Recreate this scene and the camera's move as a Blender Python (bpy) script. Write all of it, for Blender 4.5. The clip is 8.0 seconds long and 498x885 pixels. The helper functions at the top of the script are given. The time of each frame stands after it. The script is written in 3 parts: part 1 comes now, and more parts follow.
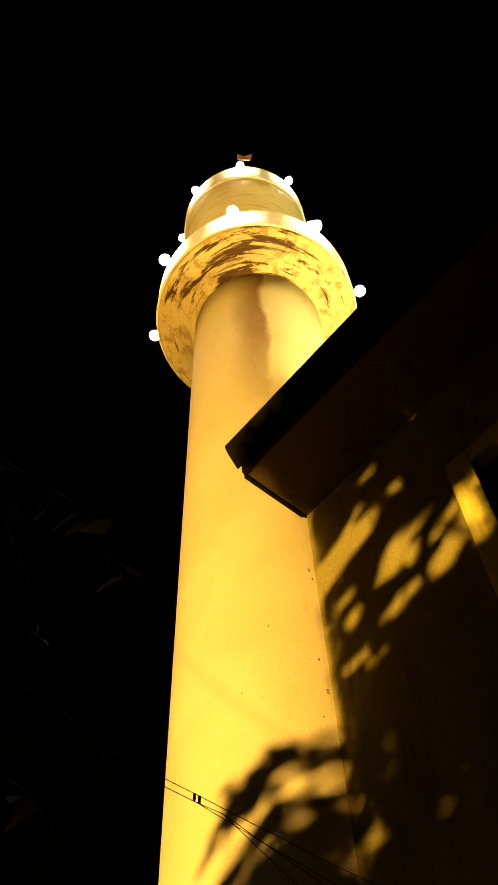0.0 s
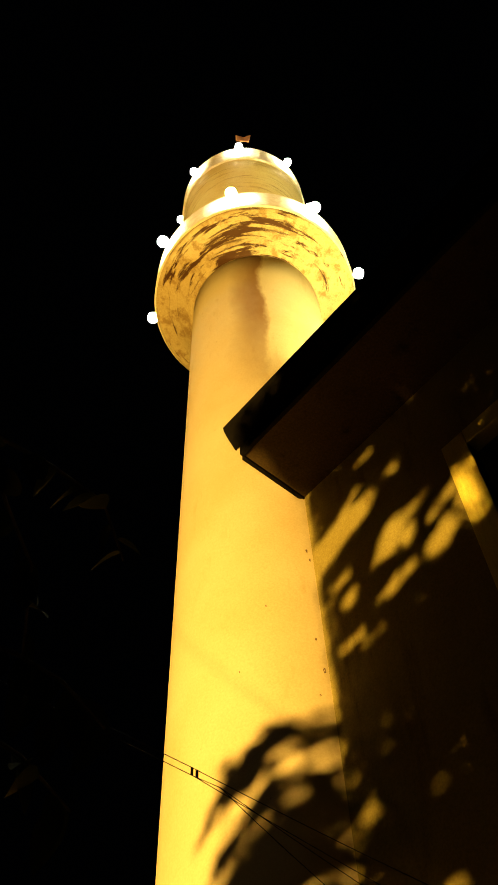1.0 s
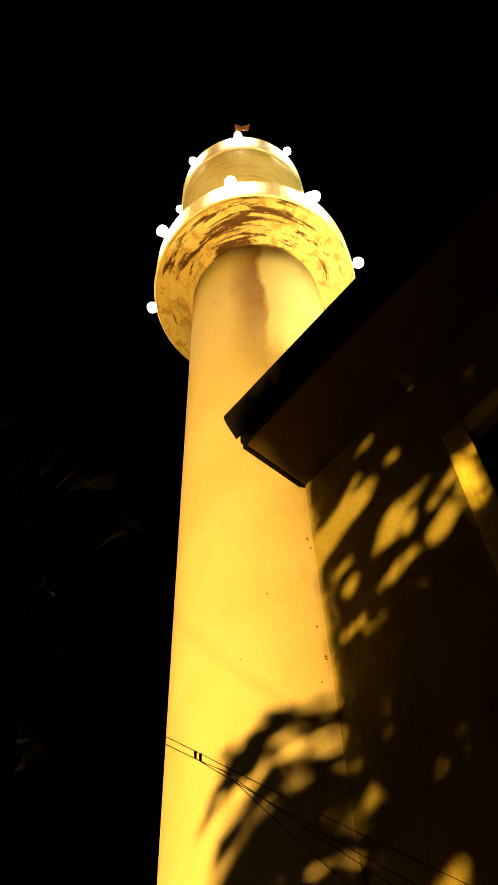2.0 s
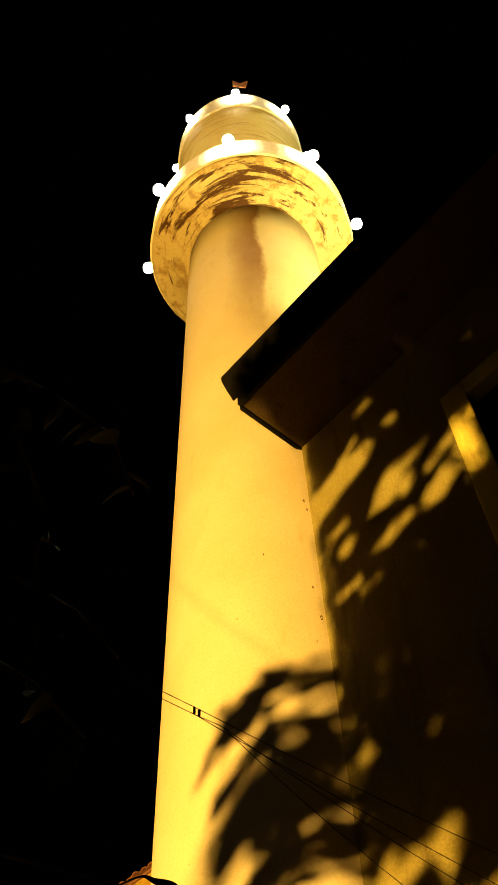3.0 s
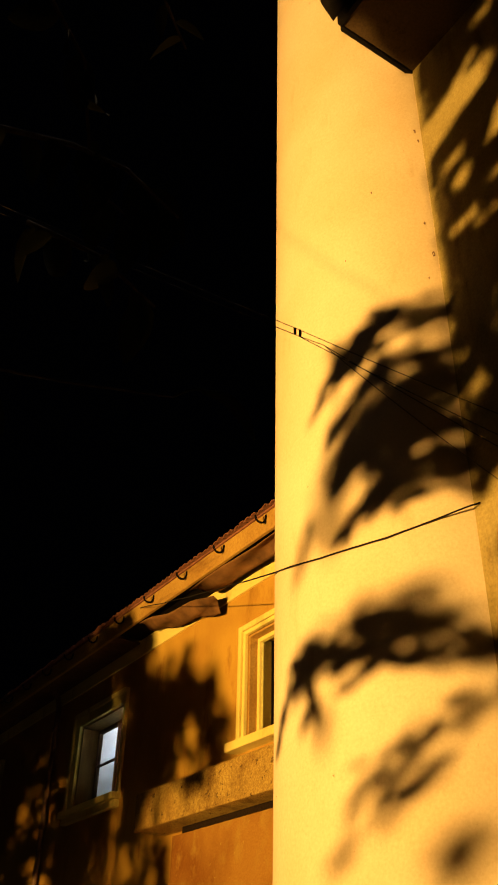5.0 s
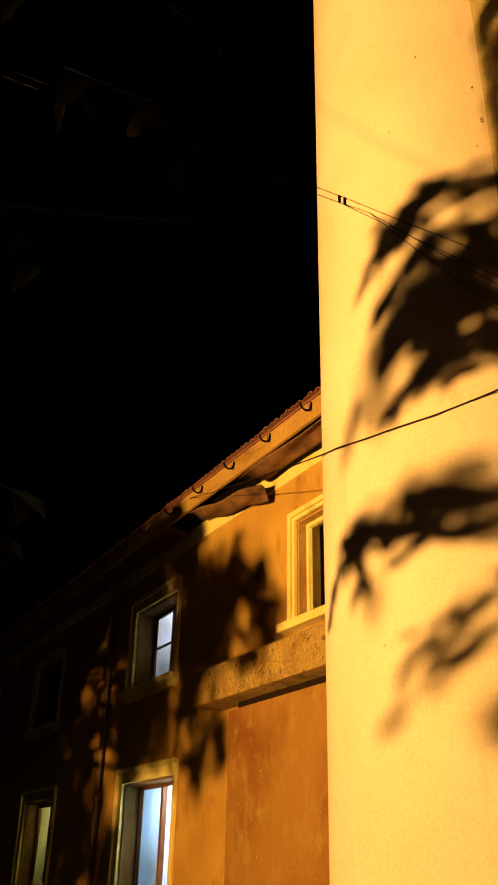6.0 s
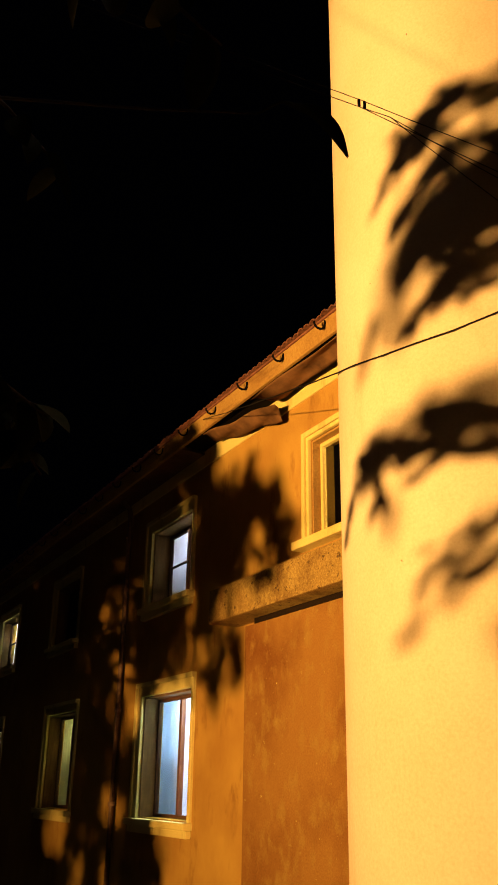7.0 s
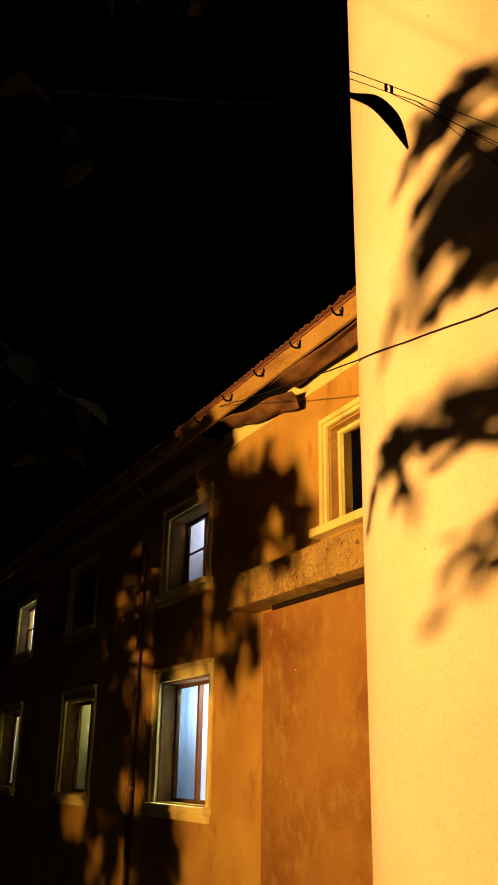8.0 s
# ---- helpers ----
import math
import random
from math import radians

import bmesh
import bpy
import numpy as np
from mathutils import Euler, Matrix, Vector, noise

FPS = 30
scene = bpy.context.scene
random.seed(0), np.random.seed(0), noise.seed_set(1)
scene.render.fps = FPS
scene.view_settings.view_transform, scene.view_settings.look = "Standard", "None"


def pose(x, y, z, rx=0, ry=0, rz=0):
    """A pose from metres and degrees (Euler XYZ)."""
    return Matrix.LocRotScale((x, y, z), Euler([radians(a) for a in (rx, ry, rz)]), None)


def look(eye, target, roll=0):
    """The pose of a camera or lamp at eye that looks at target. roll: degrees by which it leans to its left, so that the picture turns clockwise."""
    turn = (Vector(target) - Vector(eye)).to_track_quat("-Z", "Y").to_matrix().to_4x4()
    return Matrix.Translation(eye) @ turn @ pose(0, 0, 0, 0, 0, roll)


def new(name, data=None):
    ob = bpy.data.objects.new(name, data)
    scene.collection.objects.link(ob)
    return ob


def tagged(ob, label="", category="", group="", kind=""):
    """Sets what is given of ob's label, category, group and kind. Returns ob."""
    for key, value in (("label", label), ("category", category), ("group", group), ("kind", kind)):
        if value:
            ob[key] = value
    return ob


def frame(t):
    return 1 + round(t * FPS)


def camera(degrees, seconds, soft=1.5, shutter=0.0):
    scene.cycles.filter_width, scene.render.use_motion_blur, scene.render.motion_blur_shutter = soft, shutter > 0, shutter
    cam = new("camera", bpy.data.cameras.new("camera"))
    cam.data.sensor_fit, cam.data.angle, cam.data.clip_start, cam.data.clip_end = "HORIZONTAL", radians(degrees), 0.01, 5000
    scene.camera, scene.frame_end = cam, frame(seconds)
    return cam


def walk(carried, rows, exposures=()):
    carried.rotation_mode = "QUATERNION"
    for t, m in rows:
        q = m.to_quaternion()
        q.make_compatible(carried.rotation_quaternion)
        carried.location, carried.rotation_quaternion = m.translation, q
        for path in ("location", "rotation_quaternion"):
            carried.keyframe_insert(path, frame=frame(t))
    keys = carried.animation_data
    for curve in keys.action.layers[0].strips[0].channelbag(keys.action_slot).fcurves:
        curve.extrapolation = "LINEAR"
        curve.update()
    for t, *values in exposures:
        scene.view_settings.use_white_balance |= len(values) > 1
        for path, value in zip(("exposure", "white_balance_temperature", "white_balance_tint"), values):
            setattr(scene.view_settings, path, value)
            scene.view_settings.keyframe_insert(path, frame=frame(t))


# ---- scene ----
# World: x into the facades, y along them, z up; ground at 0.
cam = camera(32.05, 8.0, soft=1.8, shutter=0.25)
ROWS = [
    (0.0, -0.279, -0.346, 1.834, -40.15, 59.03, 1.58),
    (0.5, -0.247, -0.343, 1.833, -40.22, 58.77, 1.54),
    (1.0, -0.277, -0.353, 1.793, -40.26, 57.92, 1.62),
    (2.5, -0.274, -0.301, 1.771, -40.27, 56.54, 1.81),
    (3.0, -0.281, -0.286, 1.772, -40.72, 54.91, 1.81),
    (3.5, -0.293, -0.287, 1.750, -41.16, 54.20, 1.64),
    (4.0, -0.223, -0.158, 1.764, -41.53, 50.13, 1.44),
    (4.5, -0.090, -0.140, 1.736, -37.02, 37.87, -0.33),
    (5.0, -0.001, -0.116, 1.698, -32.74, 33.63, -1.15),
    (6.5, 0.013, -0.025, 1.593, -28.62, 23.50, -1.29),
    (7.0, 0.000, 0.000, 1.600, -28.51, 21.57, -0.83),
    (7.5, -0.015, 0.013, 1.610, -28.55, 20.86, -0.76),
    (8.0, -0.053, 0.040, 1.622, -27.64, 20.62, -0.92),
]
walk(cam, [(t, pose(x, y, z, 90 + pitch, roll, yaw)) for t, x, y, z, yaw, pitch, roll in ROWS],
     ((0.0, 0.0, 6400, 4), (3.5, 0.0, 6400, 6), (4.5, -0.13, 6200, 22), (6.3, -0.13, 5900, 42), (8.0, -0.11, 5850, 46)))

# ---- light: night sky, one sodium floodlight on the ground, one on the block's roof, bulbs on the tower ----
world = bpy.data.worlds.new("night")
scene.world = world
world.use_nodes = True
world.node_tree.nodes["Background"].inputs["Color"].default_value = (0.35, 0.4, 0.6, 1)
world.node_tree.nodes["Background"].inputs["Strength"].default_value = 0.0004

SODIUM = (1.0, 0.555, 0.1)
FLOOD = Vector((-11.3, 1.5, 0.55))      # ground floodlight
ROOF_FLOOD = Vector((8.55, -1.15, 13.0))    # floodlight on the roof of the tall block


def spot(name, eye, target, watts, cone, blend, radius, color):
    data = bpy.data.lights.new(name, "SPOT")
    data.energy, data.spot_size, data.spot_blend = watts, radians(cone), blend
    data.shadow_soft_size, data.color = radius, color
    ob = new(name, data)
    ob.matrix_world = look(eye, target)
    return ob


spot("flood_light", FLOOD, (5.0, 10.0, 12.4), 45000, 104, 1.0, 0.11, SODIUM)
spot("roof_flood_light", ROOF_FLOOD, (5.2, 4.7, 18.0), 8400, 70, 0.5, 0.1, (1.0, 0.76, 0.24))

# ---- materials ----


def material(name, rough=0.8, metal=0.0):
    m = bpy.data.materials.new(name)
    m.use_nodes = True
    s = m.node_tree.nodes["Principled BSDF"]
    s.inputs["Roughness"].default_value, s.inputs["Metallic"].default_value = rough, metal
    s.inputs["Specular IOR Level"].default_value = 0.06 if rough > 0.4 else 0.5
    return m, m.node_tree.nodes, m.node_tree.links, s


def noise_node(n, l, scale, detail=6, rough=0.6, stretch=None):
    t = n.new("ShaderNodeTexNoise")
    t.inputs["Scale"].default_value, t.inputs["Detail"].default_value, t.inputs["Roughness"].default_value = scale, detail, rough
    c = n.new("ShaderNodeTexCoord")
    if stretch:
        mp = n.new("ShaderNodeMapping")
        mp.inputs["Scale"].default_value = stretch
        l.new(c.outputs["Object"], mp.inputs["Vector"])
        l.new(mp.outputs["Vector"], t.inputs["Vector"])
    else:
        l.new(c.outputs["Object"], t.inputs["Vector"])
    return t


def ramp(n, l, src, lo, hi, a=(0, 0, 0, 1), b=(1, 1, 1, 1)):
    r = n.new("ShaderNodeValToRGB")
    r.color_ramp.elements[0].position, r.color_ramp.elements[0].color = lo, a
    r.color_ramp.elements[1].position, r.color_ramp.elements[1].color = hi, b
    l.new(src, r.inputs["Fac"])
    return r.outputs["Color"]


def mix(n, l, fac, a, b, kind="MIX"):
    x = n.new("ShaderNodeMix")
    x.data_type, x.blend_type = "RGBA", kind
    for sock, v in ((x.inputs["Factor"], fac), (x.inputs["A"], a), (x.inputs["B"], b)):
        if isinstance(v, (int, float)):
            sock.default_value = v
        elif isinstance(v, tuple):
            sock.default_value = (*v[:3], 1)
        else:
            l.new(v, sock)
    return x.outputs["Result"]


def plaster(name, base, dark, stain, bump=0.25, grain=55, streak=(1.4, 1.4, 0.25), rough=0.85, patch=(0.56, 0.7), specks=0.0, speck=(0.9, 0.8, 0.6), mottle=(0.35, 0.75)):
    """Painted plaster: large stains, run-down streaks, grain, optional chipped specks."""
    m, n, l, s = material(name, rough)
    big = noise_node(n, l, 0.7, 5, 0.6)
    runs = noise_node(n, l, 2.2, 6, 0.65, streak)
    fine = noise_node(n, l, grain, 4, 0.7)
    c = mix(n, l, ramp(n, l, big.outputs["Fac"], 0.38, 0.66), base, dark)
    c = mix(n, l, ramp(n, l, runs.outputs["Fac"], *patch), c, stain)
    c = mix(n, l, ramp(n, l, fine.outputs["Fac"], *mottle), c, mix(n, l, 0.5, c, dark, "MULTIPLY"))
    if specks:
        sp = noise_node(n, l, 9, 5, 0.75)
        c = mix(n, l, ramp(n, l, sp.outputs["Fac"], 1 - specks, 1 - specks + 0.03), c, speck)
    l.new(c, s.inputs["Base Color"])
    mid = noise_node(n, l, grain / 6, 5, 0.6)
    add = n.new("ShaderNodeMath")
    add.operation = "ADD"
    l.new(fine.outputs["Fac"], add.inputs[0])
    l.new(mid.outputs["Fac"], add.inputs[1])
    b = n.new("ShaderNodeBump")
    b.inputs["Strength"].default_value, b.inputs["Distance"].default_value = bump, 0.02
    l.new(add.outputs[0], b.inputs["Height"])
    l.new(b.outputs["Normal"], s.inputs["Normal"])
    return m


def simple(name, base, dark, rough=0.6, metal=0.0, scale=12, bump=0.1, stretch=None):
    m, n, l, s = material(name, rough, metal)
    t = noise_node(n, l, scale, 6, 0.6, stretch)
    l.new(mix(n, l, ramp(n, l, t.outputs["Fac"], 0.35, 0.7), base, dark), s.inputs["Base Color"])
    b = n.new("ShaderNodeBump")
    b.inputs["Strength"].default_value, b.inputs["Distance"].default_value = bump, 0.01
    l.new(t.outputs["Fac"], b.inputs["Height"])
    l.new(b.outputs["Normal"], s.inputs["Normal"])
    return m


M_TOWER = plaster("cream_limewash", (0.580, 0.505, 0.340), (0.540, 0.447, 0.270), (0.450, 0.352, 0.190), 0.1, 42, (1.2, 1.2, 0.3), patch=(0.58, 0.8), mottle=(0.3, 0.95), specks=0.31, speck=(0.28, 0.20, 0.09))
# brown shade painted down the shaft from the gallery, beside the roof flood's edge
_n, _l = M_TOWER.node_tree.nodes, M_TOWER.node_tree.links
_c, _x, _at = _n.new("ShaderNodeTexCoord"), _n.new("ShaderNodeSeparateXYZ"), _n.new("ShaderNodeMath")
_at.operation = "ARCTAN2"
_l.new(_c.outputs["Object"], _x.inputs[0])
_l.new(_x.outputs["Y"], _at.inputs[0]), _l.new(_x.outputs["X"], _at.inputs[1])
_w = noise_node(_n, _l, 1.6, 6, 0.65, (1, 1, 0.5))


def math_node(n, l, op, a, b):
    m = n.new("ShaderNodeMath")
    m.operation = op
    for sock, v in zip(m.inputs, (a, b)):
        if isinstance(v, (int, float)):
            sock.default_value = v
        else:
            l.new(v, sock)
    return m.outputs[0]


_off = math_node(_n, _l, "ADD", math_node(_n, _l, "ADD", _at.outputs[0], 2.31), math_node(_n, _l, "MULTIPLY", math_node(_n, _l, "SUBTRACT", _w.outputs["Fac"], 0.5), 0.35))
_off = math_node(_n, _l, "ADD", _off, 0.5)
_across = math_node(_n, _l, "MULTIPLY", ramp(_n, _l, _off, 0.05, 0.5), ramp(_n, _l, _off, 0.52, 0.6, (1, 1, 1, 1), (0, 0, 0, 1)))
_across = math_node(_n, _l, "MULTIPLY", _across, math_node(_n, _l, "LESS_THAN", _x.outputs["Z"], 19.0))
_down = ramp(_n, _l, math_node(_n, _l, "MULTIPLY", math_node(_n, _l, "SUBTRACT", _x.outputs["Z"], 12.8), 0.2), 0.0, 0.6)
_s = _n["Principled BSDF"]
_old = _s.inputs["Base Color"].links[0].from_socket
_l.new(mix(_n, _l, math_node(_n, _l, "MULTIPLY", math_node(_n, _l, "MULTIPLY", _across, _down), 0.85), _old, (0.2, 0.10, 0.035)), _s.inputs["Base Color"])
M_CORBEL = plaster("peeling_limewash", (0.56, 0.47, 0.24), (0.46, 0.36, 0.16), (0.33, 0.23, 0.09), 0.45, 30, (1.6, 1.6, 1.0), patch=(0.5, 0.62))
# soot and damp streaks that run round the gallery's underside
_n, _l = M_CORBEL.node_tree.nodes, M_CORBEL.node_tree.links
_c, _x = _n.new("ShaderNodeTexCoord"), _n.new("ShaderNodeSeparateXYZ")
_l.new(_c.outputs["Object"], _x.inputs[0])
_at, _ln, _cb = _n.new("ShaderNodeMath"), _n.new("ShaderNodeVectorMath"), _n.new("ShaderNodeCombineXYZ")
_at.operation, _ln.operation = "ARCTAN2", "LENGTH"
_l.new(math_node(_n, _l, "MULTIPLY", _x.outputs["Y"], -1.0), _at.inputs[0]), _l.new(math_node(_n, _l, "MULTIPLY", _x.outputs["X"], -1.0), _at.inputs[1])
_cx = _n.new("ShaderNodeCombineXYZ")
_l.new(_x.outputs["X"], _cx.inputs[0]), _l.new(_x.outputs["Y"], _cx.inputs[1])
_l.new(_cx.outputs[0], _ln.inputs[0])
_l.new(_at.outputs[0], _cb.inputs[0]), _l.new(_ln.outputs["Value"], _cb.inputs[1])
_mp, _nz = _n.new("ShaderNodeMapping"), _n.new("ShaderNodeTexNoise")
_mp.inputs["Scale"].default_value, _mp.inputs["Rotation"].default_value = (1.3, 5.4, 1), (0, 0, 0.22)
_nz.inputs["Scale"].default_value, _nz.inputs["Detail"].default_value, _nz.inputs["Roughness"].default_value = 1.3, 7, 0.66
_nz.inputs["Distortion"].default_value = 0.6
_l.new(_cb.outputs[0], _mp.inputs["Vector"]), _l.new(_mp.outputs[0], _nz.inputs["Vector"])
_s = _n["Principled BSDF"]
_old = _s.inputs["Base Color"].links[0].from_socket
_l.new(mix(_n, _l, ramp(_n, _l, math_node(_n, _l, "SUBTRACT", _nz.outputs["Fac"], math_node(_n, _l, "MULTIPLY", math_node(_n, _l, "ABSOLUTE", math_node(_n, _l, "SUBTRACT", _at.outputs[0], 0.5), 0.0), 0.08)), 0.46, 0.525), _old, (0.07, 0.034, 0.014)), _s.inputs["Base Color"])
M_FLARE = plaster("streaked_limewash", (0.76, 0.68, 0.33), (0.70, 0.58, 0.25), (0.38, 0.27, 0.10), 0.3, 42, (0.5, 0.5, 7.0), patch=(0.54, 0.72))
M_OCHRE = plaster("ochre_render", (0.494, 0.316, 0.019), (0.374, 0.209, 0.011), (0.30, 0.16, 0.009), 0.12, 60, (1.1, 1.1, 0.5), specks=0.29, speck=(0.60, 0.46, 0.06), mottle=(0.3, 0.85))
M_PIER = plaster("brown_ochre_render", (0.31, 0.165, 0.012), (0.19, 0.078, 0.004), (0.34, 0.215, 0.02), 0.3, 46, (1.6, 1.6, 1.2), patch=(0.5, 0.72), specks=0.345, speck=(0.47, 0.38, 0.08), mottle=(0.3, 0.8))
M_BLOCK = plaster("cream_render", (0.299, 0.252, 0.082), (0.238, 0.190, 0.051), (0.190, 0.143, 0.037), 0.3, 50)
M_LEDGE = plaster("pebbledash_concrete", (0.46, 0.34, 0.055), (0.33, 0.21, 0.028), (0.20, 0.12, 0.02), 1.0, 48, (1, 1, 1), patch=(0.48, 0.66), mottle=(0.42, 0.56), specks=0.4, speck=(0.10, 0.06, 0.012))
# near-black, the shade in the slit under the ledge put into colour
M_LEDGE_SHADE = plaster("under_ledge_shade", (0.02, 0.012, 0.006), (0.014, 0.009, 0.005), (0.01, 0.007, 0.004), 0.8, 30)
M_TRIM = plaster("cream_painted_trim", (0.727, 0.648, 0.158), (0.626, 0.519, 0.109), (0.455, 0.345, 0.070), 0.15, 60)
M_FRAME = simple("brown_painted_wood", (0.15, 0.075, 0.028), (0.08, 0.04, 0.016), 0.5, scale=8, stretch=(4, 4, 0.6))
M_REVEAL = simple("ochre_brown_paint", (0.24, 0.14, 0.03), (0.15, 0.08, 0.018), 0.6, scale=5, stretch=(3, 3, 0.5))
M_FASCIA = plaster("weathered_ochre_board", (0.448, 0.297, 0.041), (0.311, 0.180, 0.024), (0.215, 0.116, 0.019), 0.4, 30, (1, 0.3, 2))
M_SOFFIT = plaster("soffit_board", (0.070, 0.046, 0.020), (0.046, 0.029, 0.012), (0.028, 0.018, 0.009), 0.2, 40)
# near-black gutter metal; shade at the eaves is put into this colour too
M_DARK_EAVES = simple("gutter_metal_and_eaves_shade", (0.006, 0.005, 0.0045), (0.003, 0.0026, 0.0025), 0.9, 0.0)
M_PIPE = simple("weathered_pipe", (0.22, 0.14, 0.07), (0.12, 0.07, 0.04), 0.6, 0.1)
M_TILE = simple("clay_roof_tile", (0.25, 0.11, 0.05), (0.12, 0.055, 0.03), 0.85, scale=6, bump=0.3)
M_SHEET = simple("stained_sheet_metal", (0.19, 0.10, 0.03), (0.075, 0.04, 0.014), 0.7, 0.1, scale=3)
M_WIRE = simple("black_cable", (0.008, 0.007, 0.007), (0.013, 0.012, 0.011), 0.8)
M_RAIL = simple("white_painted_iron", (0.82, 0.75, 0.56), (0.66, 0.56, 0.36), 0.6, 0.0)
M_LEAF = simple("dark_green_leaf", (0.026, 0.033, 0.010), (0.017, 0.023, 0.007), 0.95, scale=20)
M_LEAF.node_tree.nodes["Principled BSDF"].inputs["Specular IOR Level"].default_value = 0.05
M_BARK = simple("brown_bark", (0.10, 0.07, 0.045), (0.05, 0.035, 0.025), 0.9, scale=14, bump=0.6, stretch=(3, 3, 0.7))
M_GROUND = plaster("paved_ground", (0.12, 0.10, 0.08), (0.08, 0.07, 0.055), (0.05, 0.045, 0.04), 0.5, 40)
M_CURTAIN = simple("pale_curtain_cloth", (0.74, 0.76, 0.75), (0.70, 0.72, 0.72), 0.9, scale=2, stretch=(6, 6, 0.3))
M_BLUE = simple("pale_blue_curtain_cloth", (0.50, 0.64, 0.70), (0.46, 0.60, 0.67), 0.9, scale=1.5, bump=0.0, stretch=(1.5, 1.5, 0.6))
M_GREEN = simple("green_curtain_cloth", (0.495, 0.478, 0.276), (0.378, 0.368, 0.184), 0.9, scale=2, stretch=(6, 6, 0.3))
for _m in (M_CURTAIN, M_BLUE, M_GREEN):
    _n, _l = _m.node_tree.nodes, _m.node_tree.links
    _tr, _mx = _n.new("ShaderNodeBsdfTranslucent"), _n.new("ShaderNodeMixShader")
    _src = _n["Principled BSDF"].inputs["Base Color"].links[0].from_socket
    _l.new(_src, _tr.inputs["Color"])
    _mx.inputs["Fac"].default_value = 0.75
    _l.new(_n["Principled BSDF"].outputs[0], _mx.inputs[1])
    _l.new(_tr.outputs[0], _mx.inputs[2])
    _l.new(_mx.outputs[0], _n["Material Output"].inputs["Surface"])
M_ROOM = simple("room_wall_paint", (0.6, 0.62, 0.62), (0.5, 0.52, 0.52), 0.9, scale=2)
M_CLAMP = simple("black_plastic", (0.015, 0.014, 0.013), (0.025, 0.022, 0.02), 0.5)

M_GLASS, _n, _l, _s = material("window_glass", 0.03)
_s.inputs["Base Color"].default_value = (0.9, 0.95, 0.95, 1)
_s.inputs["Transmission Weight"].default_value, _s.inputs["IOR"].default_value = 1.0, 1.05
M_BULB, _n, _l, _s = material("bulb_glow", 0.3)
_s.inputs["Emission Color"].default_value = (1.0, 0.86, 0.58, 1)
_s.inputs["Emission Strength"].default_value = 520

# ---- building helpers ----


def finish(ob, bm, mat_, smooth=False):
    if smooth:
        for f in bm.faces:
            f.smooth = True
    bm.to_mesh(ob.data)
    bm.free()
    ob.data.materials.append(mat_)
    return ob


def part(name, bm, mat_, parent=None, label="", smooth=False):
    ob = finish(new(name, bpy.data.meshes.new(name)), bm, mat_, smooth)
    ob.parent = parent
    return tagged(ob, label) if label else ob


def thing(name, x, y, z, label, category, group="", kind=""):
    ob = new(name)
    ob.location = (x, y, z)
    return tagged(ob, label, category, group, kind)


def box(bm, x0, x1, y0, y1, z0, z1, bevel=0.0):
    r = bmesh.ops.create_cube(bm, size=1)
    vs = r["verts"]
    bmesh.ops.scale(bm, vec=(x1 - x0, y1 - y0, z1 - z0), verts=vs)
    bmesh.ops.translate(bm, vec=((x0 + x1) / 2, (y0 + y1) / 2, (z0 + z1) / 2), verts=vs)
    if bevel:
        es = list({e for v in vs for e in v.link_edges})
        bmesh.ops.bevel(bm, geom=es, offset=bevel, segments=2, affect="EDGES", profile=0.6)
    return bm


def boxes(*rows, bevel=0.0):
    bm = bmesh.new()
    for r in rows:
        box(bm, *r, bevel=bevel)
    return bm


def lathe(profile, seg=96):
    """A closed solid of revolution from (radius, height) rows."""
    bm = bmesh.new()
    rings = [[bm.verts.new((r * math.cos(2 * math.pi * i / seg), r * math.sin(2 * math.pi * i / seg), z)) for i in range(seg)] for r, z in profile]
    for a, b in zip(rings, rings[1:]):
        for i in range(seg):
            j = (i + 1) % seg
            bm.faces.new((a[i], a[j], b[j], b[i]))
    bm.faces.new(list(reversed(rings[0])))
    bm.faces.new(rings[-1])
    bmesh.ops.recalc_face_normals(bm, faces=bm.faces)
    return bm


def tube(bm, pts, radius, seg=8, taper=1.0):
    """A round bar along the points."""
    pts = [Vector(p) for p in pts]
    rings = []
    for i, p in enumerate(pts):
        d = (pts[min(i + 1, len(pts) - 1)] - pts[max(i - 1, 0)]).normalized()
        q = d.to_track_quat("Z", "Y")
        r = radius * (1 + (taper - 1) * i / max(len(pts) - 1, 1))
        rings.append([bm.verts.new(p + q @ Vector((r * math.cos(2 * math.pi * k / seg), r * math.sin(2 * math.pi * k / seg), 0))) for k in range(seg)])
    for a, b in zip(rings, rings[1:]):
        for k in range(seg):
            j = (k + 1) % seg
            bm.faces.new((a[k], a[j], b[j], b[k]))
    bm.faces.new(list(reversed(rings[0])))
    bm.faces.new(rings[-1])
    return bm


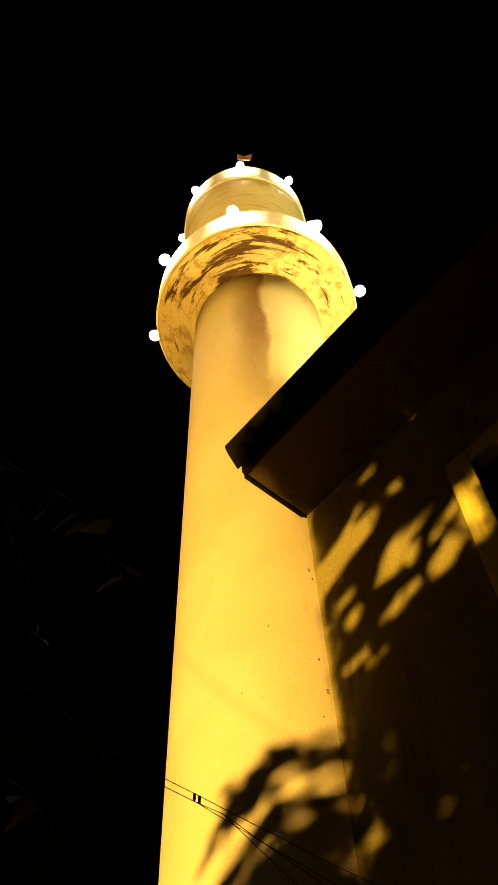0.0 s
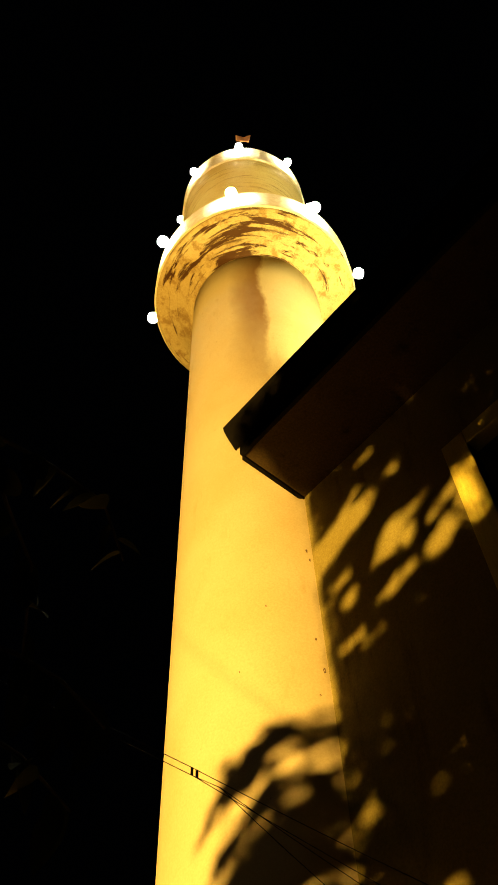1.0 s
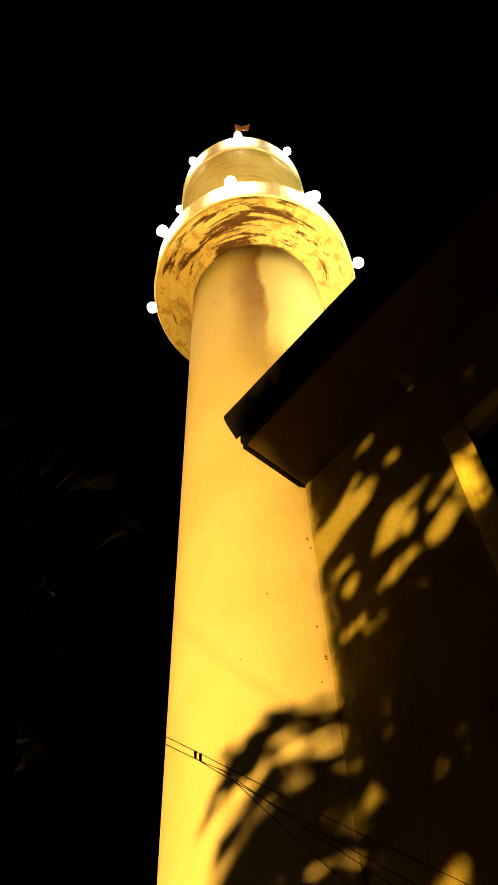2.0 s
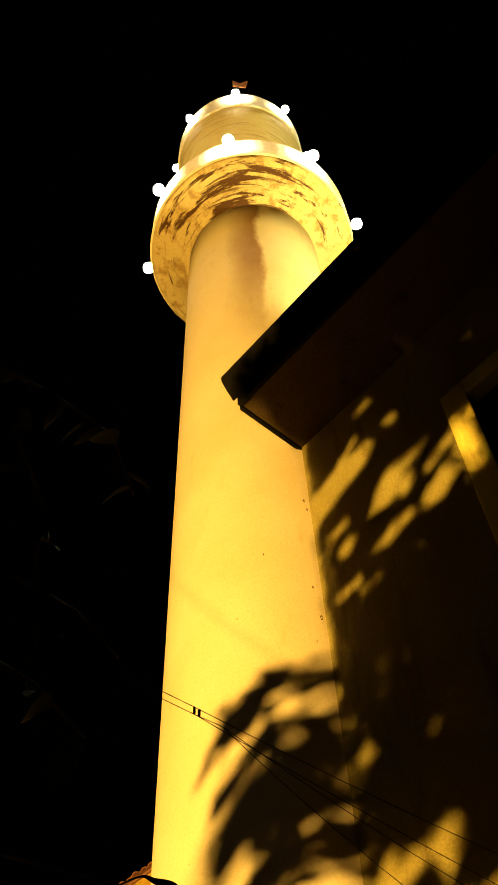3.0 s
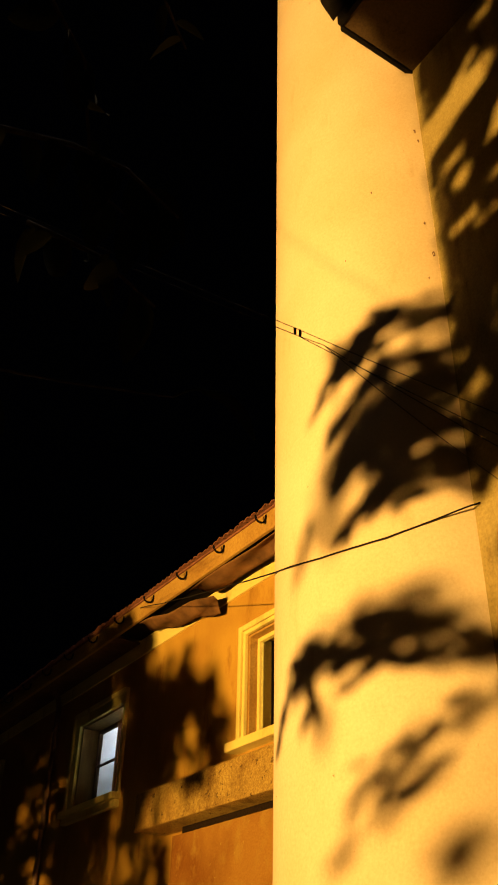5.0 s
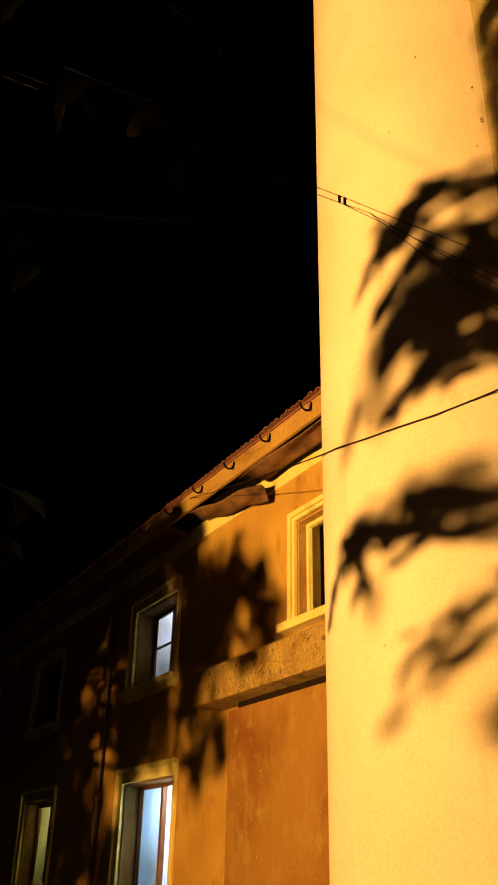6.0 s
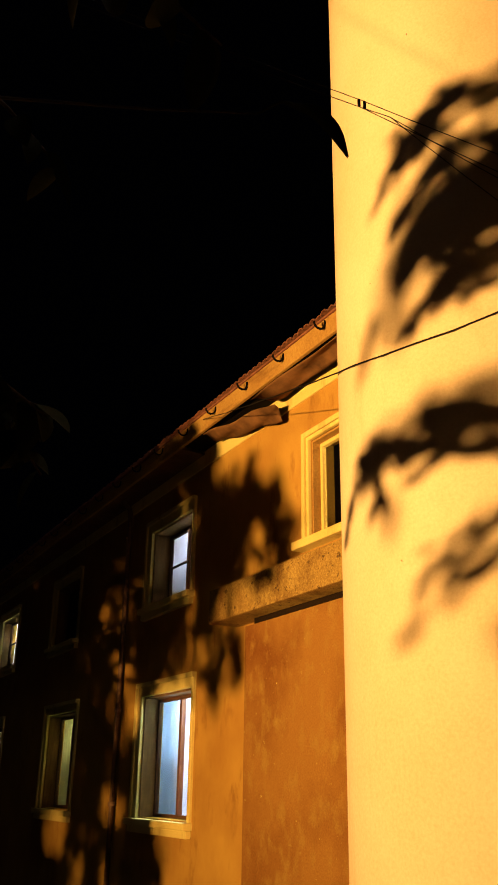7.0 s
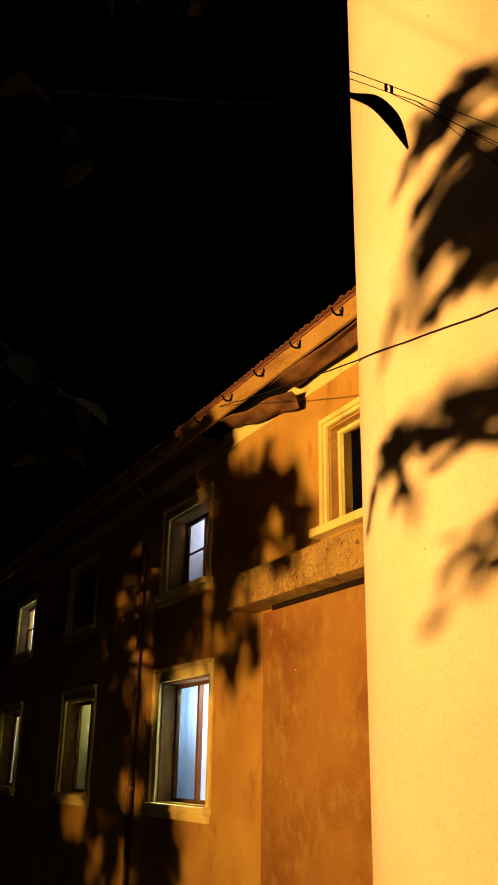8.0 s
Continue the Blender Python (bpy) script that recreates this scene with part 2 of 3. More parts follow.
def wall_with_holes(x0, x1, y0, y1, z0, z1, holes):
    """A wall slab along y with rectangular openings (y0, y1, z0, z1) that go through it."""
    bm = bmesh.new()
    ys = sorted({y0, y1, *[h[0] for h in holes], *[h[1] for h in holes]})
    zs = sorted({z0, z1, *[h[2] for h in holes], *[h[3] for h in holes]})
    solid = {}
    for i in range(len(ys) - 1):
        for k in range(len(zs) - 1):
            cy, cz = (ys[i] + ys[i + 1]) / 2, (zs[k] + zs[k + 1]) / 2
            solid[i, k] = not any(h[0] < cy < h[1] and h[2] < cz < h[3] for h in holes)
    verts = {}

    def v(x, y, z):
        if (x, y, z) not in verts:
            verts[x, y, z] = bm.verts.new((x, y, z))
        return verts[x, y, z]

    for (i, k), on in solid.items():
        if not on:
            continue
        a, b, c, d = ys[i], ys[i + 1], zs[k], zs[k + 1]
        bm.faces.new((v(x0, a, c), v(x0, a, d), v(x0, b, d), v(x0, b, c)))
        bm.faces.new((v(x1, a, c), v(x1, b, c), v(x1, b, d), v(x1, a, d)))
        if not solid.get((i - 1, k), False):
            bm.faces.new((v(x0, a, c), v(x1, a, c), v(x1, a, d), v(x0, a, d)))
        if not solid.get((i + 1, k), False):
            bm.faces.new((v(x0, b, c), v(x0, b, d), v(x1, b, d), v(x1, b, c)))
        if not solid.get((i, k - 1), False):
            bm.faces.new((v(x0, a, c), v(x0, b, c), v(x1, b, c), v(x1, a, c)))
        if not solid.get((i, k + 1), False):
            bm.faces.new((v(x0, a, d), v(x1, a, d), v(x1, b, d), v(x0, b, d)))
    bmesh.ops.recalc_face_normals(bm, faces=bm.faces)
    return bm


# ---- ground ----
bm = bmesh.new()
bmesh.ops.create_grid(bm, x_segments=200, y_segments=200, size=400)
for v in bm.verts:   # level by the tower, falling away along the house
    u = min(max((v.co.y - 4) / 14, 0), 1)
    v.co.z = -1.9 * u * u * (3 - 2 * u)
tagged(part("ground", bm, M_GROUND), "dark paved ground round the tower", "ground", kind="structure")

# ---- tower ----
TX, TY, TR = 5.0, 4.9, 1.33
tower = thing("lighthouse", TX, TY, 0, "tall round cream lighthouse with two lamp-lit galleries", "lighthouse")
part("shaft", lathe([(1.36, 0), (1.345, 1.0), (1.335, 4), (1.33, 10), (1.32, 17.6), (1.32, 18.9)]), M_TOWER, tower, "smooth cream limewashed shaft", True)
CHIPS = [(239, 9.25, 0.03), (240, 9.1, 0.022), (238, 7.9, 0.02), (240, 7.5, 0.028), (237, 7.2, 0.016), (218, 8.4, 0.014), (205, 7.6, 0.012), (222, 4.32, 0.014), (200, 4.12, 0.013),
         (228, 3.55, 0.012), (196, 2.3, 0.012), (205, 2.15, 0.018), (231, 4.45, 0.02), (234, 4.3, 0.014), (190, 1.9, 0.01), (214, 2.4, 0.014)]
chip_rng = random.Random(3)
for bearing, z, size in CHIPS:     # spalls where the limewash has come away
    bm = bmesh.new()
    a = radians(bearing)
    rim = []
    for i in range(9):
        u = 2 * math.pi * i / 9
        k = size * chip_rng.uniform(0.5, 1.1)
        turn = a + 0.55 * k * math.cos(u) / 1.33
        rim.append(bm.verts.new((1.3335 * math.cos(turn), 1.3335 * math.sin(turn), z + 1.3 * k * math.sin(u))))
    mid = bm.verts.new((1.331 * math.cos(a), 1.331 * math.sin(a), z))
    for i in range(9):
        bm.faces.new((rim[i], rim[(i + 1) % 9], mid))
    part("chip", bm, M_PIPE, tower, "spalled brown patch in the limewash")
part("corbel", lathe([(1.33, 18.62), (1.40, 18.68), (1.60, 18.84), (1.62, 18.88), (1.84, 19.02), (2.06, 19.1), (2.13, 19.12), (2.13, 19.2)]), M_CORBEL, tower, "peeling stained underside of the gallery", True)
part("parapet", lathe([(2.13, 19.2), (2.17, 19.22), (2.17, 20.1), (2.14, 20.15), (1.85, 20.15)]), M_RAIL, tower, "white painted gallery parapet")
part("drum", lathe([(1.4, 19.88), (1.4, 21.0), (1.43, 21.03), (1.43, 21.1), (1.4, 21.13), (1.42, 22.6)]), M_TOWER, tower, "plain round upper drum", True)
part("flared_cornice", lathe([(1.42, 22.6), (1.45, 22.9), (1.497, 23.3), (1.502, 23.32), (1.554, 23.8), (1.559, 23.82), (1.604, 24.2), (1.61, 24.22), (1.64, 24.5), (1.65, 24.94)]), M_FLARE, tower, "flared cornice with concentric mouldings")
part("upper_parapet", lathe([(1.65, 24.94), (1.69, 24.98), (1.69, 26.0), (1.66, 26.06), (1.45, 26.06)]), M_RAIL, tower, "white upper gallery parapet")
part("cap", lathe([(1.3, 26.06), (1.2, 26.15), (0.9, 26.2), (0.4, 26.4), (0.1, 26.45)]), M_TOWER, tower, smooth=True)
# loose tin plate that sticks up at the upper parapet
bm = bmesh.new()
fl = [bm.verts.new(p) for p in ((-1.36, -1.30, 26.04), (-1.08, -1.50, 26.04), (-1.08, -1.6, 26.5), (-1.22, -1.44, 26.36), (-1.4, -1.34, 26.46))]
bm.faces.new(fl)
tin = part("tin_plate", bm, M_TILE, tower, "bent rusty tin plate")
for ob in tower.children:     # the lantern stage stands a little off the shaft's axis
    if ob.name.split(".")[0] in ("drum", "flared_cornice", "upper_parapet", "cap", "tin_plate"):
        ob.location = (-0.075, 0.063, 0)
md = tin.modifiers.new("thick", "SOLIDIFY")
md.thickness = 0.012


def bulb(angle, radius, z, size, ax=TX, ay=TY):
    """A round bulb on a short bracket; angle from the side that faces the path."""
    a = math.atan2(-TY, -TX) - radians(angle)
    d = Vector((math.cos(a), math.sin(a), 0))
    ob = thing("festoon_bulb", ax + d.x * radius, ay + d.y * radius, z, "glowing round white bulb on a short bracket at the gallery", "lamp", "bulbs round the galleries")
    bm = bmesh.new()
    bmesh.ops.create_uvsphere(bm, u_segments=24, v_segments=16, radius=size)
    part("globe", bm, M_BULB, ob, smooth=True)
    part("bracket", tube(bmesh.new(), [d * -0.22 + Vector((0, 0, -0.12)), d * -0.1 + Vector((0, 0, -0.1)), d * -0.02 + Vector((0, 0, -size))], 0.018), M_RAIL, ob)
    return ob


for i in range(8):
    bulb(7 + 45 * i, 2.32, 19.72, 0.115)
for i in range(8):
    bulb(45 * i, 1.8, 25.66, 0.1, TX - 0.05, TY + 0.042)

# ---- tall block that abuts the tower ----
BX = 4.37
block = tagged(new("block_wall"), "cream rendered block abutting the tower, dark eaves above", "building")
HOLE = (-0.1, 1.55, 6.6, 9.0)
part("wall", wall_with_holes(BX, BX + 0.45, -9, 4.3, 0, 10.4, [HOLE]), M_BLOCK, block)
part("gable_wall", boxes((BX, 11, 4.3, 4.6, 0, 10.4)), M_BLOCK, block)
part("back_wall", boxes((10.7, 11, -9, 4.3, 0, 10.4)), M_BLOCK, block)
part("end_wall", boxes((BX + 0.45, 10.7, -9, -8.7, 0, 10.4)), M_BLOCK, block)
part("soffit", boxes((3.42, BX + 0.2, -9.6, 3.72, 10.28, 10.33)), M_SOFFIT, block, "brown boarded soffit under deep eaves")
part("fascia", boxes((3.36, 3.42, -9.6, 3.74, 10.26, 10.62), bevel=0.01), M_DARK_EAVES, block, "dark fascia board")
bm = bmesh.new()
prof = [(-0.2, 0.2), (-0.19, 0.14), (-0.15, 0.06), (-0.1, -0.01), (-0.05, -0.07), (-0.02, -0.11), (0.0, -0.12), (0.0, 0.2)]
ra = [bm.verts.new((3.36 + px, 3.80, 10.53 + pz)) for px, pz in prof]
rb = [bm.verts.new((3.36 + px, -9.6, 10.53 + pz)) for px, pz in prof]
bm.faces.new(ra), bm.faces.new(list(reversed(rb)))
for i in range(len(prof)):
    j = (i + 1) % len(prof)
    bm.faces.new((ra[i], rb[i], rb[j], ra[j]))
bmesh.ops.recalc_face_normals(bm, faces=bm.faces)
part("gutter", bm, M_DARK_EAVES, block, "dark moulded eaves gutter")
part("verge_board", boxes((3.42, BX, 3.72, 3.77, 10.24, 10.5), bevel=0.01), M_DARK_EAVES, block)
bm = bmesh.new()
v = [bm.verts.new(p) for p in ((3.25, 3.8, 10.62), (7.6, 3.8, 11.9), (11.6, 3.8, 10.62), (3.25, -9.6, 10.62), (7.6, -9.6, 11.9), (11.6, -9.6, 10.62))]
for q in ((0, 1, 4, 3), (1, 2, 5, 4), (2, 0, 3, 5), (0, 2, 1), (3, 4, 5)):
    bm.faces.new([v[i] for i in q])
bmesh.ops.recalc_face_normals(bm, faces=bm.faces)
part("roof", bm, M_TILE, block)
wn = part("window", boxes((BX - 0.03, BX + 0.14, 1.55, 1.825, 6.3, 9.02), (BX - 0.03, BX + 0.14, -0.4, -0.1, 6.3, 9.02), (BX - 0.03, BX + 0.14, -0.1, 1.55, 8.8, 9.02), bevel=0.012), M_TRIM, block, "window with a broad cream surround")
part("pane", boxes((BX + 0.3, BX + 0.31, -0.1, 1.55, 6.6, 9.0)), M_GLASS, wn)

# ---- long two-storey house beside the tower ----
FX = 6.3
house = tagged(new("house"), "long two-storey ochre house with tiled eaves and lit windows", "house")
upper = [(8.0, 9.87)] + [(a, a + 1.9) for a in (13.8, 20.2, 25.95, 32.7)]
lower = [(a, a + 2.18) for a in (13.57, 19.7, 26.45, 32.9)]
holes = [(a, b, 4.78, 6.25) for a, b in upper] + [(a, b, 1.05, 3.1) for a, b in lower]
part("wall", wall_with_holes(FX, FX + 0.4, 5.2, 42, -2.2, 7.45, holes), M_OCHRE, house)
part("back_wall", boxes((13.6, 14, 5.2, 42, -2.2, 7.45)), M_OCHRE, house)
part("end_wall", boxes((FX + 0.4, 13.6, 41.6, 42, -2.2, 7.45)), M_OCHRE, house)
part("near_wall", boxes((FX + 0.4, 13.6, 5.2, 5.6, -2.2, 7.45)), M_OCHRE, house)
part("floor_slab", boxes((FX + 0.4, 13.6, 5.6, 41.6, 3.7, 3.95)), M_ROOM, house)
part("soffit", boxes((5.785, FX - 0.03, 13.4, 42.3, 7.19, 7.21)), M_SHEET, house, "stained brown soffit sheets with some fallen")
# added near-black panel; its colour stands in for the unlit hollow
part("eaves_hollow", boxes((5.785, FX - 0.03, 5.4, 13.395, 7.25, 7.27)), M_DARK_EAVES, house, "near-black panel in place of the unlit hollow above the fallen soffit")
part("cornice", boxes((FX - 0.028, FX + 0.01, 5.4, 42, 6.95, 7.44), bevel=0.008), M_TRIM, house, "cream painted band under the eaves")
part("fascia", boxes((5.72, 5.78, 5.4, 42.3, 7.17, 7.46), bevel=0.012), M_FASCIA, house, "ochre painted fascia board")
roof = part("roof", boxes((5.7, 5.9, 5.4, 42.3, 7.462, 7.49)), M_TILE, house, "clay tiled roof")
bm = bmesh.new()
v = [bm.verts.new(p) for p in ((5.85, 5.4, 7.5), (10, 5.4, 9.6), (14.4, 5.4, 7.5), (5.85, 42.3, 7.5), (10, 42.3, 9.6), (14.4, 42.3, 7.5))]
for q in ((0, 1, 4, 3), (1, 2, 5, 4), (2, 0, 3, 5), (0, 2, 1), (3, 4, 5)):
    bm.faces.new([v[i] for i in q])
bmesh.ops.recalc_face_normals(bm, faces=bm.faces)
part("roof_slope", bm, M_TILE, house)


def tile_mesh():
    """One curved clay tile, hollow side down."""
    bm = bmesh.new()
    n = 7
    rows = []
    for x in (0.0, 0.34):
        rows.append([bm.verts.new((x, 0.1 * math.cos(math.pi * i / (n - 1)), 0.075 * math.sin(math.pi * i / (n - 1)) + 0.45 * x)) for i in range(n)])
        rows.append([bm.verts.new((x, 0.082 * math.cos(math.pi * i / (n - 1)), 0.06 * math.sin(math.pi * i / (n - 1)) + 0.45 * x)) for i in range(n)])
    for i in range(n - 1):
        bm.faces.new((rows[0][i], rows[0][i + 1], rows[2][i + 1], rows[2][i]))
        bm.faces.new((rows[1][i], rows[3][i], rows[3][i + 1], rows[1][i + 1]))
        bm.faces.new((rows[0][i], rows[1][i], rows[1][i + 1], rows[0][i + 1]))
    bmesh.ops.recalc_face_normals(bm, faces=bm.faces)
    me = bpy.data.meshes.new("tile")
    bm.to_mesh(me)
    bm.free()
    me.materials.append(M_TILE)
    return me


TILE = tile_mesh()
for i in range(215):
    t = new("tile", TILE)
    t.location = (5.66 + random.uniform(-0.015, 0.015), 5.5 + 0.15 * i, 7.49 + random.uniform(-0.006, 0.006))
    t.scale = (1, 0.7, 0.75)
    t.parent = roof

# gutter hooks on the fascia
for i in range(16):
    y = 8.55 + 1.1 * i
    pts = [(5.71, y, 7.42)] + [(5.62 + 0.085 * math.cos(a), y, 7.36 + 0.085 * math.sin(a)) for a in [math.pi * (0.0 - k / 6) for k in range(7)]]
    part("gutter_hook", tube(bmesh.new(), pts, 0.016, 6), M_DARK_EAVES, house, "bent iron gutter hook")


def house_window(name, y0, y1, z0, z1, label, curtain, watts, color, sill=True, depth=0.28, room=0.9, bars=True, lining=None, frame_mat=None, reveal_mat=None, s=0.25):
    """A framed window in the front wall with a moulded surround, sill, panes, curtain and a small lit room behind."""
    ob = tagged(new(name), label, "window", kind="structure")
    ob.location = (FX, (y0 + y1) / 2, z0)
    h, w = z1 - z0, (y1 - y0) / 2
    sn = 0.09
    part("surround", boxes((-0.05, 0.02, -w - sn, -w, -0.02, h + s), (-0.05, 0.02, w, w + s, -0.02, h + s), (-0.05, 0.02, -w, w, h, h + s), bevel=0.012), M_TRIM, ob)
    part("moulding", boxes((-0.09, -0.05, w + s - 0.08, w + s, -0.02, h + s), (-0.09, -0.05, -w - sn, w + s - 0.08, h + s - 0.08, h + s), bevel=0.01), M_TRIM, ob)
    part("reveal", boxes((0.02, depth + 0.05, -w, -w + 0.03, 0, h), (0.02, depth + 0.05, w - 0.03, w, 0, h), (0.02, depth + 0.05, -w + 0.03, w - 0.03, h - 0.03, h)), reveal_mat or M_REVEAL, ob)
    if sill:
        part("window_sill", boxes((-0.16, depth, -w - sn - 0.03, w + s + 0.05, -0.13, -0.02), (-0.1, 0.0, -w - sn, w + s, -0.25, -0.132), bevel=0.015), M_TRIM, ob)
    f = 0.06
    w2, h2 = w - 0.03, h - 0.03
    fr = part("window_frame", boxes((depth, depth + 0.07, -w2, -w2 + f, 0, h2), (depth, depth + 0.07, w2 - f, w2, 0, h2), (depth, depth + 0.07, -w2 + f, w2 - f, 0, f), (depth, depth + 0.07, -w2 + f, w2 - f, h2 - f, h2), (depth - 0.015, depth + 0.075, -0.04, 0.04, f, h2 - f), bevel=0.006), frame_mat or M_FRAME, ob)
    if bars:
        part("glazing_bar", boxes((depth + 0.01, depth + 0.05, -w2 + f, -0.04, h * 0.52, h * 0.52 + 0.035), (depth + 0.01, depth + 0.05, 0.04, w2 - f, h * 0.52, h * 0.52 + 0.035)), M_FRAME, ob)
    for a, b in ((-w2 + f, -0.04), (0.04, w2 - f)):
        p = part("pane", boxes((depth + 0.03, depth + 0.036, a, b, f, h2 - f)), M_GLASS, ob)
        p.visible_shadow = False
    # the room behind: a shallow lined niche
    d0, d1 = 0.405, 0.405 + room
    part("room_lining", boxes((d1, d1 + 0.05, -w - 0.5, w + 0.5, -0.3, h + 0.4), (d0, d1, -w - 0.55, -w - 0.5, -0.3, h + 0.4), (d0, d1, w + 0.5, w + 0.55, -0.3, h + 0.4), (d0, d1, -w - 0.5, w + 0.5, h + 0.4, h + 0.45), (d0, d1, -w - 0.5, w + 0.5, -0.35, -0.3)), lining or M_ROOM, ob)
    if curtain:
        m, a, b = curtain
        bm = bmesh.new()
        cols = []
        for i in range(61):
            y = a * w + (b - a) * w * i / 60
            x = 0.5 + 0.004 * math.sin(i * 0.4)
            cols.append((bm.verts.new((x, y, -0.1)), bm.verts.new((x, y, h + 0.1))))
        for p, q in zip(cols, cols[1:]):
            bm.faces.new((p[0], q[0], q[1], p[1]))
        c = part("curtain", bm, m, ob, smooth=True)
        md = c.modifiers.new("thick", "SOLIDIFY")
        md.thickness = 0.006
    if watts:
        lamp = bpy.data.lights.new("room_light", "POINT")
        lamp.energy, lamp.color, lamp.shadow_soft_size = watts, color, 0.08
        lo = new("room_light", lamp)
        lo.location = (FX + 0.9, (y0 + y1) / 2 - 0.2, z1 + 0.1)
    return ob


WHITE, COOL, GREENISH = (0.93, 1.0, 0.98), (0.78, 0.95, 1.0), (0.95, 0.97, 0.62)
house_window("window_1", *upper[0], 4.78, 6.25, "dark upper window with a cream surround and pale curtain", (M_CURTAIN, -1.3, -0.3), 6, WHITE, sill=False, room=2.6, lining=M_SOFFIT, frame_mat=M_TRIM, reveal_mat=M_FASCIA, depth=0.14, bars=False, s=0.13)
part("window_sill", boxes((FX - 0.2, FX + 0.1, 7.6, 10.1, 4.64, 4.76), bevel=0.015), M_TRIM, house)
house_window("window_2", *upper[1], 4.78, 6.25, "lit upper window with pale panes and brown frame", (M_CURTAIN, -1.3, 1.3), 85, WHITE, depth=0.335)
house_window("window_3", *upper[2], 4.78, 6.25, "dark upper window in a cream surround", None, 0, WHITE)
house_window("window_4", *upper[3], 4.78, 6.25, "lit upper window far along the house", (M_CURTAIN, -1.3, 1.3), 330, WHITE, depth=0.22)
house_window("window_5", *lower[0], 1.05, 3.1, "brightly lit ground-floor window with bluish curtains", (M_BLUE, 0.3, 1.3), 300, COOL, bars=False)
house_window("window_6", *lower[1], 1.05, 3.1, "dim ground-floor window with a green curtain", (M_GREEN, -1.05, 1.3), 230, GREENISH, bars=False)
house_window("window_7", *lower[2], 1.05, 3.1, "dim ground-floor window with a green curtain", (M_GREEN, -1.05, 1.3), 180, GREENISH, bars=False)

# projecting pier and the concrete ledge on it
tagged(part("pier", boxes((6.0, FX + 0.01, 5.3, 11.23, -2.2, 3.75), bevel=0.012), M_PIER, house), "brown ochre rendered projecting pier")
part("ledge", boxes((5.8, FX + 0.02, 5.3, 12.05, 3.88, 4.39), bevel=0.02), M_LEDGE, house, "rough pebbledash concrete ledge")
# dark filler strip that stands in for the shaded gap under the ledge
part("ledge_gap", boxes((6.14, FX + 0.015, 5.3, 11.21, 3.75, 3.88)), M_LEDGE_SHADE, house)

# downpipe with collars
pipe = tagged(new("downpipe"), "weathered round downpipe fixed to the ochre wall", "pipe")
part("pipe", tube(bmesh.new(), [(6.2, 16.85, -1.6), (6.2, 16.85, 6.9), (6.16, 16.85, 7.05), (5.95, 16.85, 7.25), (5.8, 16.85, 7.36)], 0.055, 12), M_PIPE, pipe, smooth=True)
for z in (1.2, 2.9, 4.6, 6.4):
    part("collar", tube(bmesh.new(), [(6.2, 16.85, z), (6.2, 16.85, z + 0.07)], 0.072, 12), M_PIPE, pipe)


def sheet(name, corners, sag, label):
    """A bent sheet between four corners, with sag across its middle."""
    bm = bmesh.new()
    a, b, c, d = [Vector(p) for p in corners]
    n = 10
    g = [[bm.verts.new(a.lerp(b, i / n).lerp(d.lerp(c, i / n), j / n) + Vector((0, 0, sag * math.sin(math.pi * i / n) * math.sin(math.pi * j / n) + 0.03 * math.sin(i * 1.1 + j * 0.7)))) for j in range(n + 1)] for i in range(n + 1)]
    for i in range(n):
        for j in range(n):
            bm.faces.new((g[i][j], g[i + 1][j], g[i + 1][j + 1], g[i][j + 1]))
    ob = part(name, bm, M_SHEET, None, smooth=True)
    md = ob.modifiers.new("thick", "SOLIDIFY")
    md.thickness = 0.012
    return tagged(ob, label, "awning")


sheet("soffit_sheet", [(5.80, 12.5, 7.18), (5.92, 10.25, 6.93), (6.16, 10.42, 6.76), (6.2, 12.6, 7.16)], -0.05, "torn brown soffit sheet hanging down from the eaves")
sheet("soffit_sheet", [(5.77, 10.75, 7.13), (5.79, 6.2, 7.18), (6.06, 6.2, 7.16), (6.12, 10.3, 7.06)], 0.03, "loose brown soffit sheet bowing down under the eaves")

# ---- cables ----


def cable(name, pts, radius, label):
    ob = part(name, tube(bmesh.new(), pts, radius, 6), M_WIRE, None, smooth=True)
    return tagged(ob, label, "cable")


def droop(a, b, sag, n=16):
    a, b = Vector(a), Vector(b)
    return [a.lerp(b, i / n) - Vector((0, 0, sag * 4 * (i / n) * (1 - i / n))) for i in range(n + 1)]


# ---- tree beside the path, and a bough that hangs over it ----


def leaf_mesh(length, width, name="leaf"):
    """A pointed leaf with a folded midrib and a curl."""
    bm = bmesh.new()
    n = 6
    rows = []
    for i in range(n + 1):
        u = i / n
        w = width * (math.sin(math.pi * u ** 0.8) ** 0.8) * 0.5 + 0.002
        z = -0.35 * length * u * u * 0.6
        rows.append([bm.verts.new((-w, length * u, z + 0.25 * w)), bm.verts.new((0, length * u, z)), bm.verts.new((w, length * u, z + 0.25 * w))])
    for a, b in zip(rows, rows[1:]):
        for k in (0, 1):
            bm.faces.new((a[k], a[k + 1], b[k + 1], b[k]))
    return bm


def leaf_into(verts, faces, m, proto):
    base = len(verts)
    verts.extend((m @ co)[:] for co in proto[0])
    faces.extend(tuple(base + i for i in f) for f in proto[1])


def proto(length, width):
    bm = leaf_mesh(length, width)
    bm.verts.index_update()
    p = ([v.co.copy() for v in bm.verts], [[v.index for v in f.verts] for f in bm.faces])
    bm.free()
    return p


LEAF = proto(0.26, 0.11)


def crown(name, verts, faces, parent, label):
    me = bpy.data.meshes.new(name)
    me.from_pydata(verts, [], faces)
    me.materials.append(M_LEAF)
    ob = new(name, me)
    ob.parent = parent
    return tagged(ob, label)


rng = random.Random(7)


